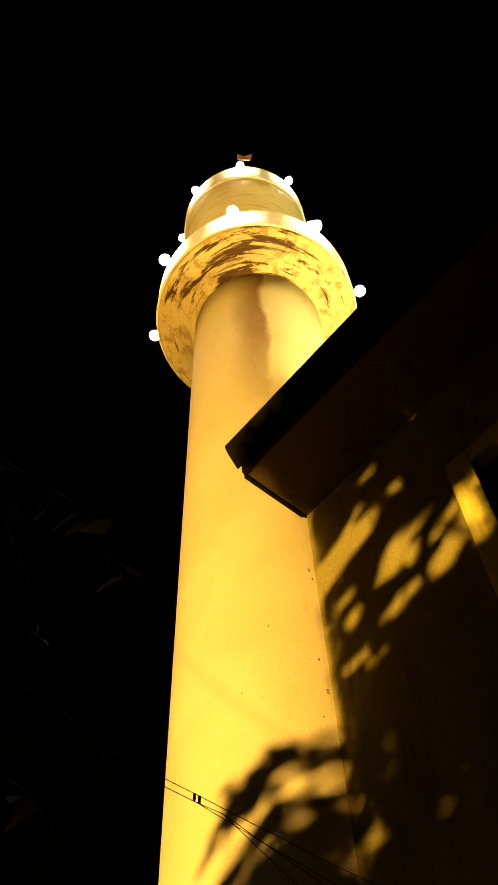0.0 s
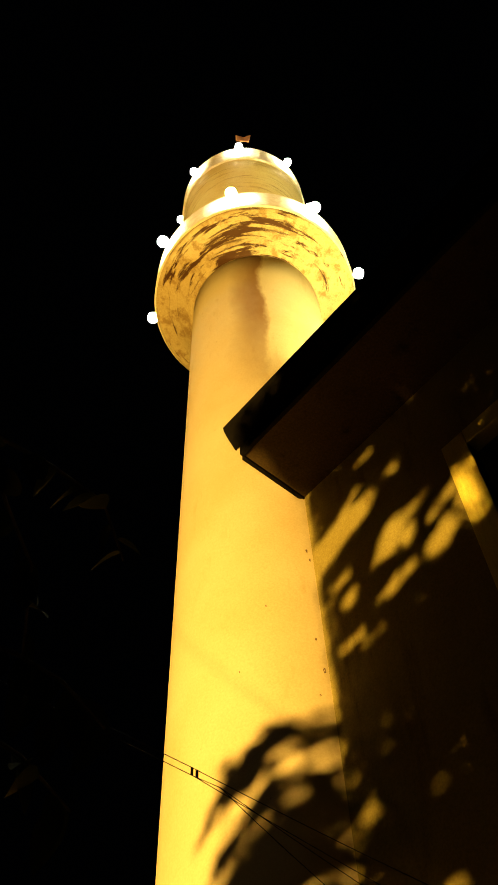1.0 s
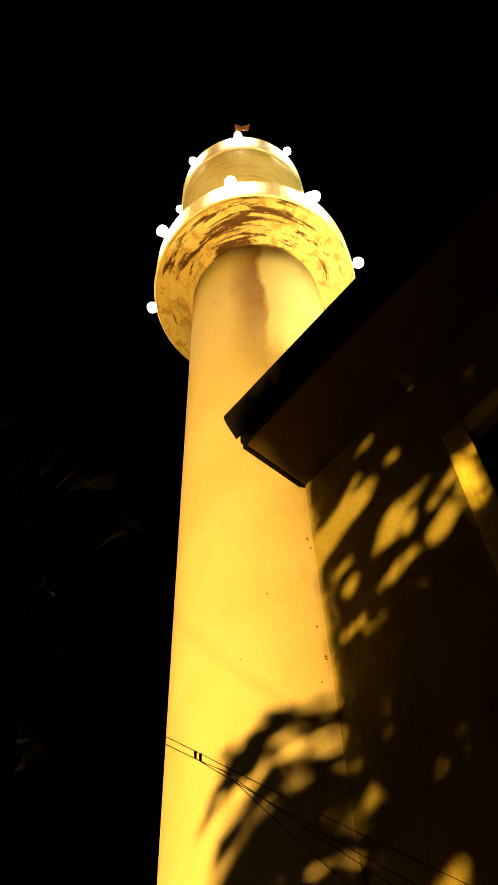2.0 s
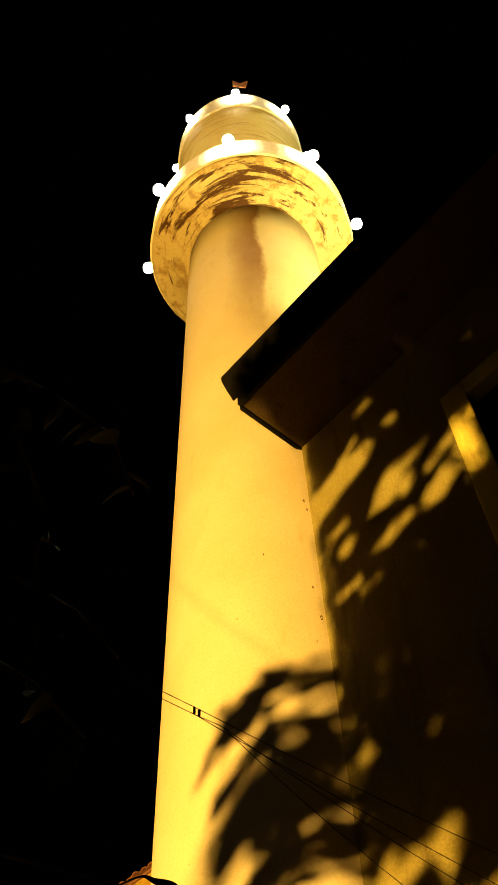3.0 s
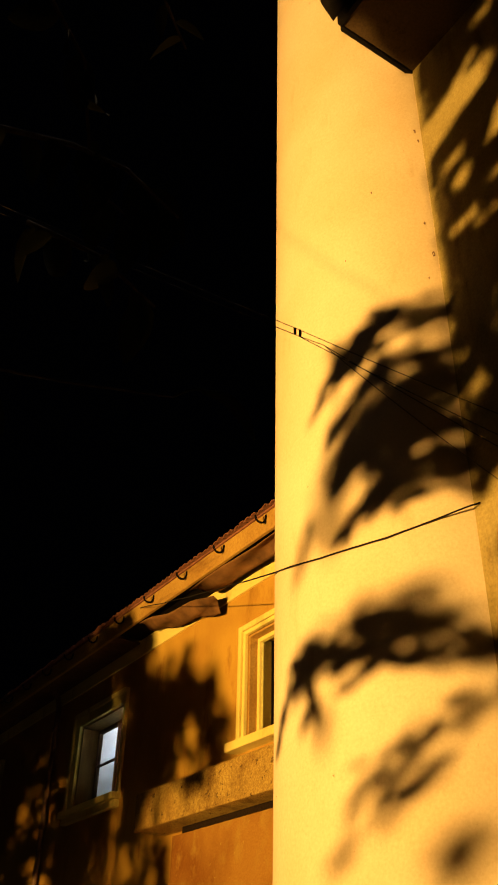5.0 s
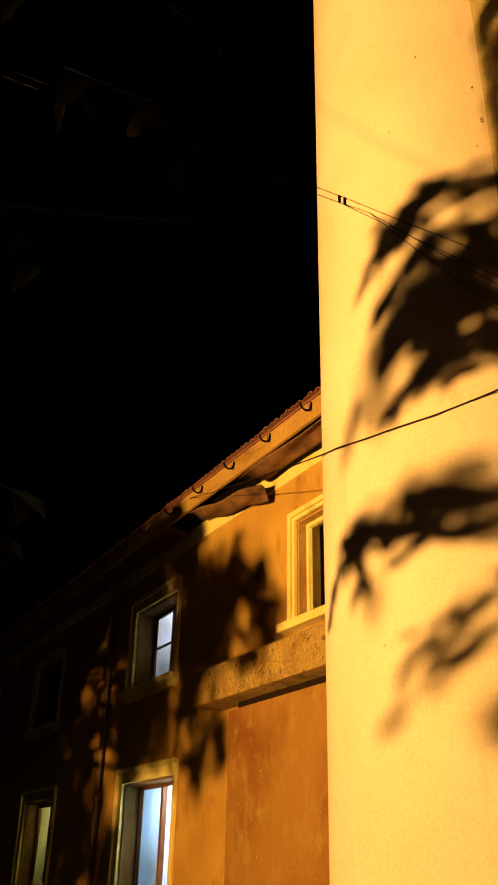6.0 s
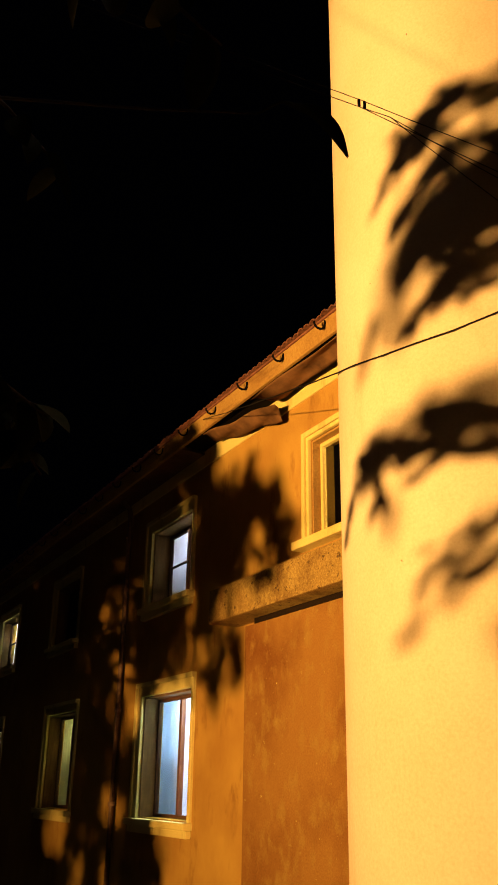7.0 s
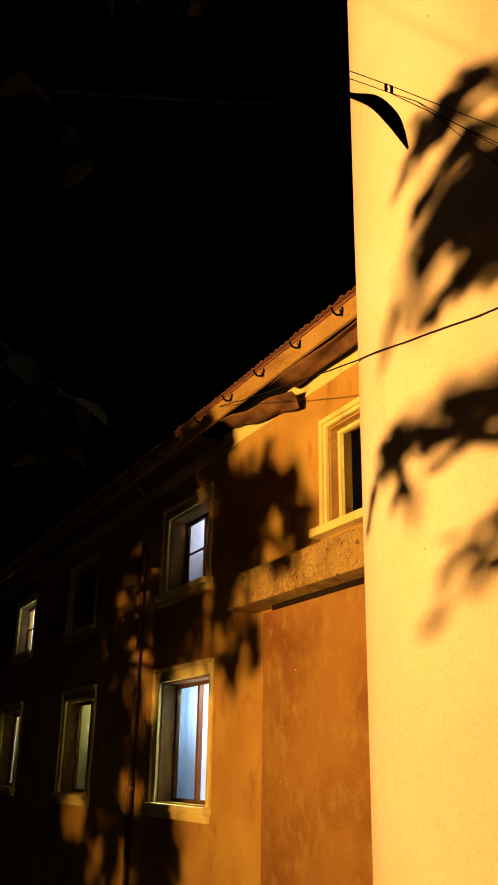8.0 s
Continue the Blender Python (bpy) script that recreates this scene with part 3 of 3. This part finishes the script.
def shade_of(target, k):
    """The place that share k of the way from the floodlight to a target."""
    return FLOOD.lerp(Vector(target), k)


def one_leaf(verts, faces, p, rng, size=1.0):
    if p.x - home.x > -0.9:     # the crowns keep clear of the path
        return
    m = Matrix.Translation(p) @ Euler((rng.uniform(-1.7, 0.3), rng.uniform(-0.8, 0.8), rng.uniform(0, 6.28))).to_matrix().to_4x4() @ Matrix.Scale(size * rng.uniform(0.7, 1.25), 4)
    leaf_into(verts, faces, m, LEAF)


LONG = proto(0.36, 0.105)


def drooping_leaf(verts, faces, p, rng, size=1.0, jitter=0.35):
    """A long leaf that hangs outward and down, as on the tips of the boughs."""
    if p.x - home.x > -0.9:
        return
    d = Vector((rng.gauss(0, jitter), 0.72 + rng.gauss(0, jitter), -0.7 + rng.gauss(0, jitter)))
    m = Matrix.Translation(p) @ d.to_track_quat("Y", "Z").to_matrix().to_4x4() @ Euler((0, rng.uniform(0.6, 2.6), 0)).to_matrix().to_4x4() @ Matrix.Scale(size * rng.uniform(0.7, 1.2), 4)
    leaf_into(verts, faces, m, LONG)


def limb(parent, pts, r0, r1, name="limb"):
    return part(name, tube(bmesh.new(), pts, r0, 8, r1 / r0), M_BARK, parent, smooth=True)


def bent(a, b, lift, rng, n=7):
    a, b = Vector(a), Vector(b)
    return [a.lerp(b, i / n) + Vector((rng.uniform(-0.06, 0.06), rng.uniform(-0.06, 0.06), lift * math.sin(math.pi * i / n))) for i in range(n + 1)]


tree = thing("tree", -2.6, 0.8, 0, "broad-leaved tree with hanging boughs beside the tower", "tree")
limb(tree, [(0, 0, 0), (0.05, 0.05, 0.9), (-0.05, 0.1, 1.9), (0.1, 0.0, 2.8), (0.15, 0.1, 3.6)], 0.2, 0.1, "trunk")
verts, faces = [], []
home = Vector((2.6, -0.8, 0))
# boughs whose leaves hang between the floodlight and the tower: bearing and height of their shade on the shaft,
# its half width, how thick the leaves are, and how far out from the floodlight they hang
BOUGHS = [
    ([(248, 6.88), (231, 6.81), (218, 6.72), (210, 6.59), (203, 6.47), (198, 6.34)], 0.10, 1.9, 0.6),
    ([(222, 6.69), (209, 6.55), (201, 6.41)], 0.085, 2.3, 0.63),
    ([(200, 6.42), (192, 6.22), (185, 6.0)], 0.025, 1.0, 0.64),
    ([(193, 6.22), (190, 6.12)], 0.035, 1.2, 0.6),
    ([(246, 6.42), (230, 6.38), (221, 6.3), (214, 6.18), (206, 6.02)], 0.07, 1.7, 0.6),
    ([(208, 6.08), (198, 5.84), (192, 5.6)], 0.04, 1.4, 0.62),
    ([(247, 6.05), (230, 6.0), (219, 5.88), (210, 5.62)], 0.13, 3.3, 0.6),
    ([(247, 5.6), (232, 5.66), (219, 5.55), (210, 5.4)], 0.15, 3.5, 0.6),
    ([(247, 5.26), (232, 5.27), (222, 5.22), (211, 5.06)], 0.1, 3.4, 0.64),
    ([(213, 5.06), (203, 4.86), (195, 4.71)], 0.045, 1.8, 0.63),
    ([(208, 5.8), (200, 5.52), (193, 5.28)], 0.15, 2.0, 0.45),
    ([(204, 5.4), (197, 5.25), (191, 5.2)], 0.07, 1.0, 0.5),
    ([(187, 5.03), (181, 4.87), (178, 4.73)], 0.045, 1.4, 0.48),
    ([(248, 3.84), (223, 3.85), (208, 3.87), (195, 3.89), (184, 3.9), (176, 3.84)], 0.1, 2.2, 0.62),
    ([(238, 4.06), (220, 4.07), (206, 4.05), (193, 4.03)], 0.08, 1.4, 0.48),
    ([(190, 3.9), (180, 3.88), (173, 3.77)], 0.08, 2.2, 0.6),
    ([(177, 3.87), (170, 3.72), (163, 3.54), (157, 3.3)], 0.032, 1.7, 0.64),
    ([(184, 3.82), (182, 3.66), (185, 3.48)], 0.06, 1.9, 0.6),
    ([(203, 3.78), (196, 3.7)], 0.06, 1.2, 0.5),
    ([(179, 3.5), (176, 3.26)], 0.025, 1.1, 0.6),
    ([(187, 3.4), (185, 3.34)], 0.04, 1.2, 0.48),
    ([(236, 3.42), (221, 3.22), (213, 3.13), (206, 3.04), (199, 2.95)], 0.06, 1.4, 0.62),
    ([(226, 3.05), (211, 2.95)], 0.04, 1.0, 0.6),
    ([(209, 2.85), (201, 2.73), (194, 2.62)], 0.02, 1.0, 0.52),
    ([(236, 2.7), (224, 2.55)], 0.06, 1.2, 0.5),
]


def on_shaft(bearing, z):
    a = radians(bearing)
    return Vector((5.0 + 1.33 * math.cos(a), 4.9 + 1.33 * math.sin(a), z))


for row, half, thick, k in BOUGHS:
    marks = [on_shaft(*r) for r in row]
    ps = [shade_of(m, k) + home for m in marks]
    if row[0][0] > 240:
        limb(tree, bent((0.12, 0.08, 3.2), ps[0], 0.1, rng) + ps[1:], 0.016, 0.003)
    else:
        limb(tree, ps, 0.004, 0.002, "twig")
    for a, c in zip(marks, marks[1:]):
        run = (c - a).length
        for _ in range(max(2, int(thick * run * (half * 3 + 0.03) / 0.0105))):
            m = a.lerp(c, rng.uniform(-0.1, 1.1)) + Vector((rng.gauss(0, 0.3), rng.gauss(0, 0.5), rng.gauss(0, 1))) * half
            k1 = min(0.66, k + rng.gauss(0, 0.02))
            p = shade_of(m, k1) + home
            d = (c - a).normalized() + Vector((rng.gauss(0, 0.3), rng.gauss(0, 0.3), rng.gauss(0, 0.3) - 0.15))
            spin = d.to_track_quat("Y", "X").to_matrix().to_4x4() @ Euler((0, rng.gauss(0, 0.6), 0)).to_matrix().to_4x4()
            leaf_into(verts, faces, Matrix.Translation(p - d.normalized() * 0.07) @ spin @ Matrix.Scale(rng.uniform(0.3, 0.55), 4), LONG)
# the dense crown that keeps the block in shade, with gaps
GAPS = [(3.78, 8.94, 3.3, 9.2, 0.2), (3.36, 9.15, 2.85, 9.32, 0.17), (3.24, 9.35, 2.9, 9.72, 0.05), (2.75, 8.46, 2.45, 8.68, 0.14), (2.46, 8.62, 2.15, 8.72, 0.05),
        (2.46, 8.32, 2.4, 8.45, 0.08), (2.18, 7.98, 1.9, 8.12, 0.12), (2.12, 8.36, 1.86, 8.5, 0.05), (1.7, 7.98, 1.6, 8.6, 0.13), (3.44, 8.5, 3.24, 8.56, 0.06), (2.72, 7.92, 2.48, 8.02, 0.07),
        (2.94, 7.93, 2.74, 7.88, 0.03), (2.77, 10.05, 2.62, 10.1, 0.045), (2.39, 9.45, 2.36, 9.55, 0.055), (3.44, 7.64, 3.2, 7.72, 0.045), (3.16, 7.55, 3.0, 7.55, 0.035), (3.36, 8.14, 3.22, 8.28, 0.035),
        (3.48, 5.92, 3.32, 6.0, 0.035), (2.92, 4.86, 2.82, 5.08, 0.09), (3.56, 4.76, 3.34, 4.97, 0.12), (3.3, 4.95, 3.14, 5.02, 0.08), (3.7, 4.5, 3.5, 4.75, 0.1), (2.95, 4.5, 2.55, 4.45, 0.14), (3.64, 4.1, 3.48, 4.4, 0.12), (3.45, 2.9, 3.45, 3.2, 0.3)]


def in_gap(y, z, grow):
    """Whether light reaches this spot of the block's wall; the gaps have ragged edges."""
    for y0, z0, y1, z1, r in GAPS:
        dy, dz = y1 - y0, z1 - z0
        u = min(max(((y - y0) * dy + (z - z0) * dz) / (dy * dy + dz * dz), 0), 1)
        if math.hypot(y - y0 - u * dy, z - z0 - u * dz) < r + grow + 0.05 * noise.noise((y * 7, z * 7, 2.2)):
            return True
    return False


made = 0
while made < 36000:
    y, z = rng.uniform(-3.5, 3.4), rng.uniform(2.2, 12.2)
    if in_gap(y, z, 0.07):
        continue
    if ((y + 0.2) / 4.7) ** 2 + ((z - 6.9) / 5.3) ** 2 > 1 + 0.5 * noise.noise((y * 0.9, z * 0.9, 3.1)):
        continue
    k = min(0.65, max(0.52, 0.6 + 0.05 * noise.noise((y * 0.7, z * 0.7, 0.4)) + rng.gauss(0, 0.02)))
    drooping_leaf(verts, faces, shade_of((4.37 if z < 10.3 else 3.6, y, min(z, 11.2)), k) + home, rng, 0.48, 0.25)
    made += 1
for _ in range(24000):   # small leaves at the crown's edge and round the gaps
    y, z = rng.uniform(1.2, 3.64), rng.uniform(2.2, 10.2)
    if y < 3.2 and (z < 4 or not in_gap(y, z, 0.24)) or in_gap(y, z, 0.03):
        continue
    drooping_leaf(verts, faces, shade_of((4.37, y, z), rng.uniform(0.61, 0.66)) + home, rng, 0.22, 0.2)
for _ in range(2600):  # under the deep eaves
    y = rng.uniform(-3.5, 3.5)
    if 1.82 < y < 1.9:
        continue
    one_leaf(verts, faces, shade_of((rng.uniform(3.2, 4.37), y, rng.uniform(10.25, 10.7)), rng.uniform(0.5, 0.62)) + home, rng, 0.8)
for i in range(12):
    e = shade_of((4.37, rng.uniform(-3, 3.4), rng.uniform(4, 11)), 0.57) + home
    limb(tree, bent((0.12, 0.08, rng.uniform(2.2, 3.5)), e, 0.15, rng), 0.04, 0.008)
crown("crown", verts, faces, tree, "dark green leaves in uneven hanging clumps")

# second tree, which shades the long house
tree2 = thing("tree", -2.4, 8.5, 0, "broad-leaved tree shading the ochre house front", "tree")
home = Vector((2.4, -8.5, 0))
limb(tree2, [(0, 0, 0), (0.04, 0.0, 0.8), (-0.06, 0.06, 1.6), (0.0, 0.1, 2.4), (0.1, 0.0, 3.4)], 0.22, 0.1, "trunk")
verts, faces = [], []
BLOTS = [(15.85, 1.5, 0.4, 80), (15.9, 2.3, 0.3, 45), (15.5, 0.95, 0.3, 40), (12.0, 3.65, 0.3, 40), (12.9, 5.9, 0.6, 90), (14.9, 6.5, 0.5, 70), (13.8, 6.7, 0.4, 50), (12.3, 5.5, 0.75, 260), (12.5, 4.9, 0.6, 90), (11.7, 6.0, 0.5, 60), (16.4, 1.9, 0.45, 120), (15.1, 5.7, 0.5, 110), (16.0, 1.0, 0.4, 40), (15.7, 0.1, 0.6, 80), (12.5, 6.2, 0.5, 60), (14.6, 4.3, 0.9, 190), (12.75, 3.35, 0.35, 40), (10.75, 5.2, 0.32, 60), (10.95, 5.8, 0.25, 30), (10.65, 4.75, 0.25, 35), (13.4, 5.6, 0.8, 230), (15.0, 0.35, 0.5, 60), (13.2, 4.4, 0.7, 130), (14.0, 7.4, 0.5, 90), (15.4, 7.3, 0.7, 120), (14.9, 5.2, 0.7, 60)]
for y, z, s, cnt in BLOTS:
    for _ in range(cnt):
        one_leaf(verts, faces, shade_of((6.3, y + rng.gauss(0, 0.6) * s, z + rng.gauss(0, 0.6) * s), rng.uniform(0.33, 0.46)) + home, rng, 0.7)
for _ in range(420):   # the eaves further along
    one_leaf(verts, faces, shade_of((rng.uniform(5.65, 6.3), rng.uniform(12.7, 19), rng.uniform(6.9, 7.7)), rng.uniform(0.4, 0.54)) + home, rng, 0.8)
LIT = [(17.7, 4.2, 0.32), (18.6, 5.0, 0.3), (17.5, 6.1, 0.25), (19.2, 4.3, 0.28), (16.95, 5.3, 0.45), (16.6, 3.75, 0.55), (17.0, 1.6, 0.6), (20.6, 0.9, 0.8), (19.0, 0.0, 0.6), (17.3, -0.2, 0.5), (13.6, 3.9, 0.3), (16.6, 2.6, 0.25), (18.2, 5.4, 0.3), (17.6, 0.6, 0.3), (15.9, 5.4, 0.3)]
made = 0
while made < 17500:
    y, z = rng.uniform(15.2, 42), rng.uniform(-1.8, 8.3)
    thin = min(math.hypot((y - 18.0) / 1.7, (z - 5.0) / 1.7), math.hypot((y - 17.3) / 0.8, (z - 2.3) / 1.6))
    if thin < 1 and rng.random() < 0.6 * (1 - thin * thin):
        continue
    if any(((y - a) / 1.3) ** 2 + (z - b) ** 2 < r * r for a, b, r in LIT) or (y < 16.9 and 0.9 < z < 3.4):
        continue
    one_leaf(verts, faces, shade_of((6.3, y, z), 0.37 + 0.07 * noise.noise((y * 0.35, z * 0.6, 1.7)) + rng.gauss(0, 0.035)) + home, rng, 1.0)
    made += 1
for i in range(16):
    e = shade_of((6.3, rng.uniform(12.5, 36), rng.uniform(2.5, 8)), 0.57) + home
    limb(tree2, bent((0.05, 0.05, rng.uniform(1.8, 3.3)), e, 0.2, rng), 0.045, 0.008)
crown("crown", verts, faces, tree2, "dark green leaves in uneven clumps")

# bough of the near tree over the path: separate large leaves on twigs
bough = thing("overhanging_bough", -0.3, 1.0, 3.9, "dim leafy bough hanging over the path", "branch")
home = Vector((0.3, -1.0, -3.9))
TWIGS = [
    [(0.0, 1.0, 3.82), (0.2, 0.96, 3.78), (0.37, 0.95, 3.75), (0.5, 1.02, 3.66)],
    [(0.0, 1.0, 3.82), (0.16, 1.1, 3.72), (0.3, 1.16, 3.62), (0.42, 1.33, 3.42), (0.58, 1.34, 3.36)],
    [(-0.3, 1.5, 3.4), (0.05, 1.65, 3.15), (0.25, 1.7, 3.08), (0.42, 1.75, 2.98)],
    [(-0.3, 1.8, 2.9), (0.1, 1.95, 2.66), (0.34, 2.0, 2.54), (0.5, 2.02, 2.46)],
    [(0.21, 2.18, 2.62), (0.38, 2.13, 2.56), (0.46, 2.07, 2.51), (0.54, 2.06, 2.49)],
    [(0.38, 2.13, 2.56), (0.45, 2.11, 2.43), (0.53, 2.13, 2.34)],
    [(0.16, 1.22, 3.33), (0.31, 1.14, 3.29), (0.42, 1.08, 3.22), (0.55, 1.08, 3.15)],
    [(0.3, 1.38, 3.26), (0.45, 1.28, 3.15), (0.6, 1.27, 3.06)],
]
big = leaf_mesh(0.15, 0.074)
BIG = bpy.data.meshes.new("leaf")
big.to_mesh(BIG)
big.free()
BIG.materials.append(M_LEAF)
for f in BIG.polygons:
    f.use_smooth = True
for tw in TWIGS:
    ps = [Vector(p) + home for p in tw]
    tg = limb(bough, ps, 0.007, 0.003, "twig")
    for a, b in zip(ps, ps[1:]):
        for k in range(4):
            lf = new("leaf", BIG)
            lf.parent = bough
            lf.matrix_basis = Matrix.Translation(a.lerp(b, (k + 0.5) / 4)) @ Euler((rng.uniform(-1.5, -0.2), rng.uniform(-0.6, 0.6), rng.uniform(0, 6.28))).to_matrix().to_4x4() @ Matrix.Scale(rng.uniform(0.55, 1.05), 4)
limb(bough, [(0, 0, 0.1), (0.3, 0.0, -0.08)], 0.012, 0.008, "stem")
limb(bough, [(0, 0, 0.1), (-0.05, 0.5, -0.5), (0.0, 0.8, -1.0)], 0.012, 0.008, "stem")
limb(bough, [(0, 0, 0.1), (-0.9, 1.0, 0.0), (-2.2, 2.5, -0.6)], 0.003, 0.004, "stem")


# single long leaf of the bough that hangs before the tower
bm = bmesh.new()
SPINE = [(0.473, 0.868, 2.501), (0.495, 0.843, 2.511), (0.513, 0.835, 2.507), (0.539, 0.824, 2.5), (0.565, 0.822, 2.484), (0.583, 0.824, 2.468), (0.601, 0.831, 2.448)]
WIDE = (0.0008, 0.0015, 0.004, 0.009, 0.011, 0.009, 0.001)


def eased(vals, steps=4):
    """Values on a smooth curve through those given."""
    out = []
    for i in range(len(vals) - 1):
        a, c = vals[i], vals[i + 1]
        p, q = vals[max(i - 1, 0)], vals[min(i + 2, len(vals) - 1)]
        for k in range(steps):
            t = k / steps
            out.append(0.5 * (2 * a + (c - p) * t + (2 * p - 5 * a + 4 * c - q) * t * t + (3 * a - p - 3 * c + q) * t ** 3))
    return out + [vals[-1]]


rows = []
ALONG = (Vector(SPINE[-1]) - Vector(SPINE[0])).normalized()
for p, w in zip(eased([Vector(p) for p in SPINE]), eased(WIDE)):
    side = (Vector(p) - Vector((0, 0, 1.65))).cross(ALONG).normalized() * w
    p = Vector(p) + home
    rows.append([bm.verts.new(p + side), bm.verts.new(p + Vector((-0.002, -0.002, 0))), bm.verts.new(p - side)])
for a, c in zip(rows, rows[1:]):
    for k in (0, 1):
        bm.faces.new((a[k], a[k + 1], c[k + 1], c[k]))
hang = part("leaf", bm, M_LEAF, bough, smooth=True)
md = hang.modifiers.new("thick", "SOLIDIFY")
md.thickness = 0.0008
limb(bough, [Vector(p) + home for p in ((-0.3, 1.8, 2.9), (0.1, 1.3, 2.72), (0.35, 1.0, 2.56), (0.473, 0.868, 2.501))], 0.004, 0.0012, "twig")

# ---- cables ----
CLAMP = Vector((1.95, 2.58, 4.58))
UP = Vector((0, 0, 0.022))
FORK = CLAMP + Vector((0.14, -0.036, -0.045))
for off, far, e in ((UP, 6.41, (4.37, 1.92, 4.06)), (-UP, 6.33, (4.37, 2.04, 3.92))):
    left = droop((-2.4, 4.35, far), CLAMP + off, 0.05, 10)
    cable("cable", left + droop(CLAMP + off, e, 0.03, 12)[1:], 0.0021, "thin black cable strung before the tower")
for e, sag in (((4.37, 2.12, 3.84), 0.05), ((4.37, 2.3, 3.66), 0.1)):
    cable("cable", [CLAMP - UP] + droop(FORK, e, sag, 12), 0.0021, "thin black cable spreading from the clamp to the block")
for d in (-0.01, 0.018):
    c = CLAMP + Vector((0.36, -0.15, -0.14)).normalized() * d
    tagged(part("cable_clamp", boxes((c.x - 0.006, c.x + 0.006, c.y - 0.006, c.y + 0.006, c.z - 0.021, c.z + 0.022), bevel=0.003), M_CLAMP), "small black clamp holding two cables together", "clamp", "clamps on the cables")

# cable that runs round the tower and across to the eaves of the house
pts = [(4.36, 3.655, 4.88), (4.27, 3.70, 4.845), (4.09, 3.9, 4.75), (3.87, 4.15, 4.66), (3.745, 4.39, 4.64), (3.66, 4.7, 4.65), (3.645, 5.05, 4.71)]
pts += droop(pts[-1], (5.7, 12.3, 7.36), 0.03, 18)[1:]
pts = [Vector(p) + Vector((0, 0, 0.012 * noise.noise((i * 0.9, 0.3, 0.7)))) for i, p in enumerate(pts)]
cable("cable", pts, 0.0065, "black cable from the tower to the house eaves")
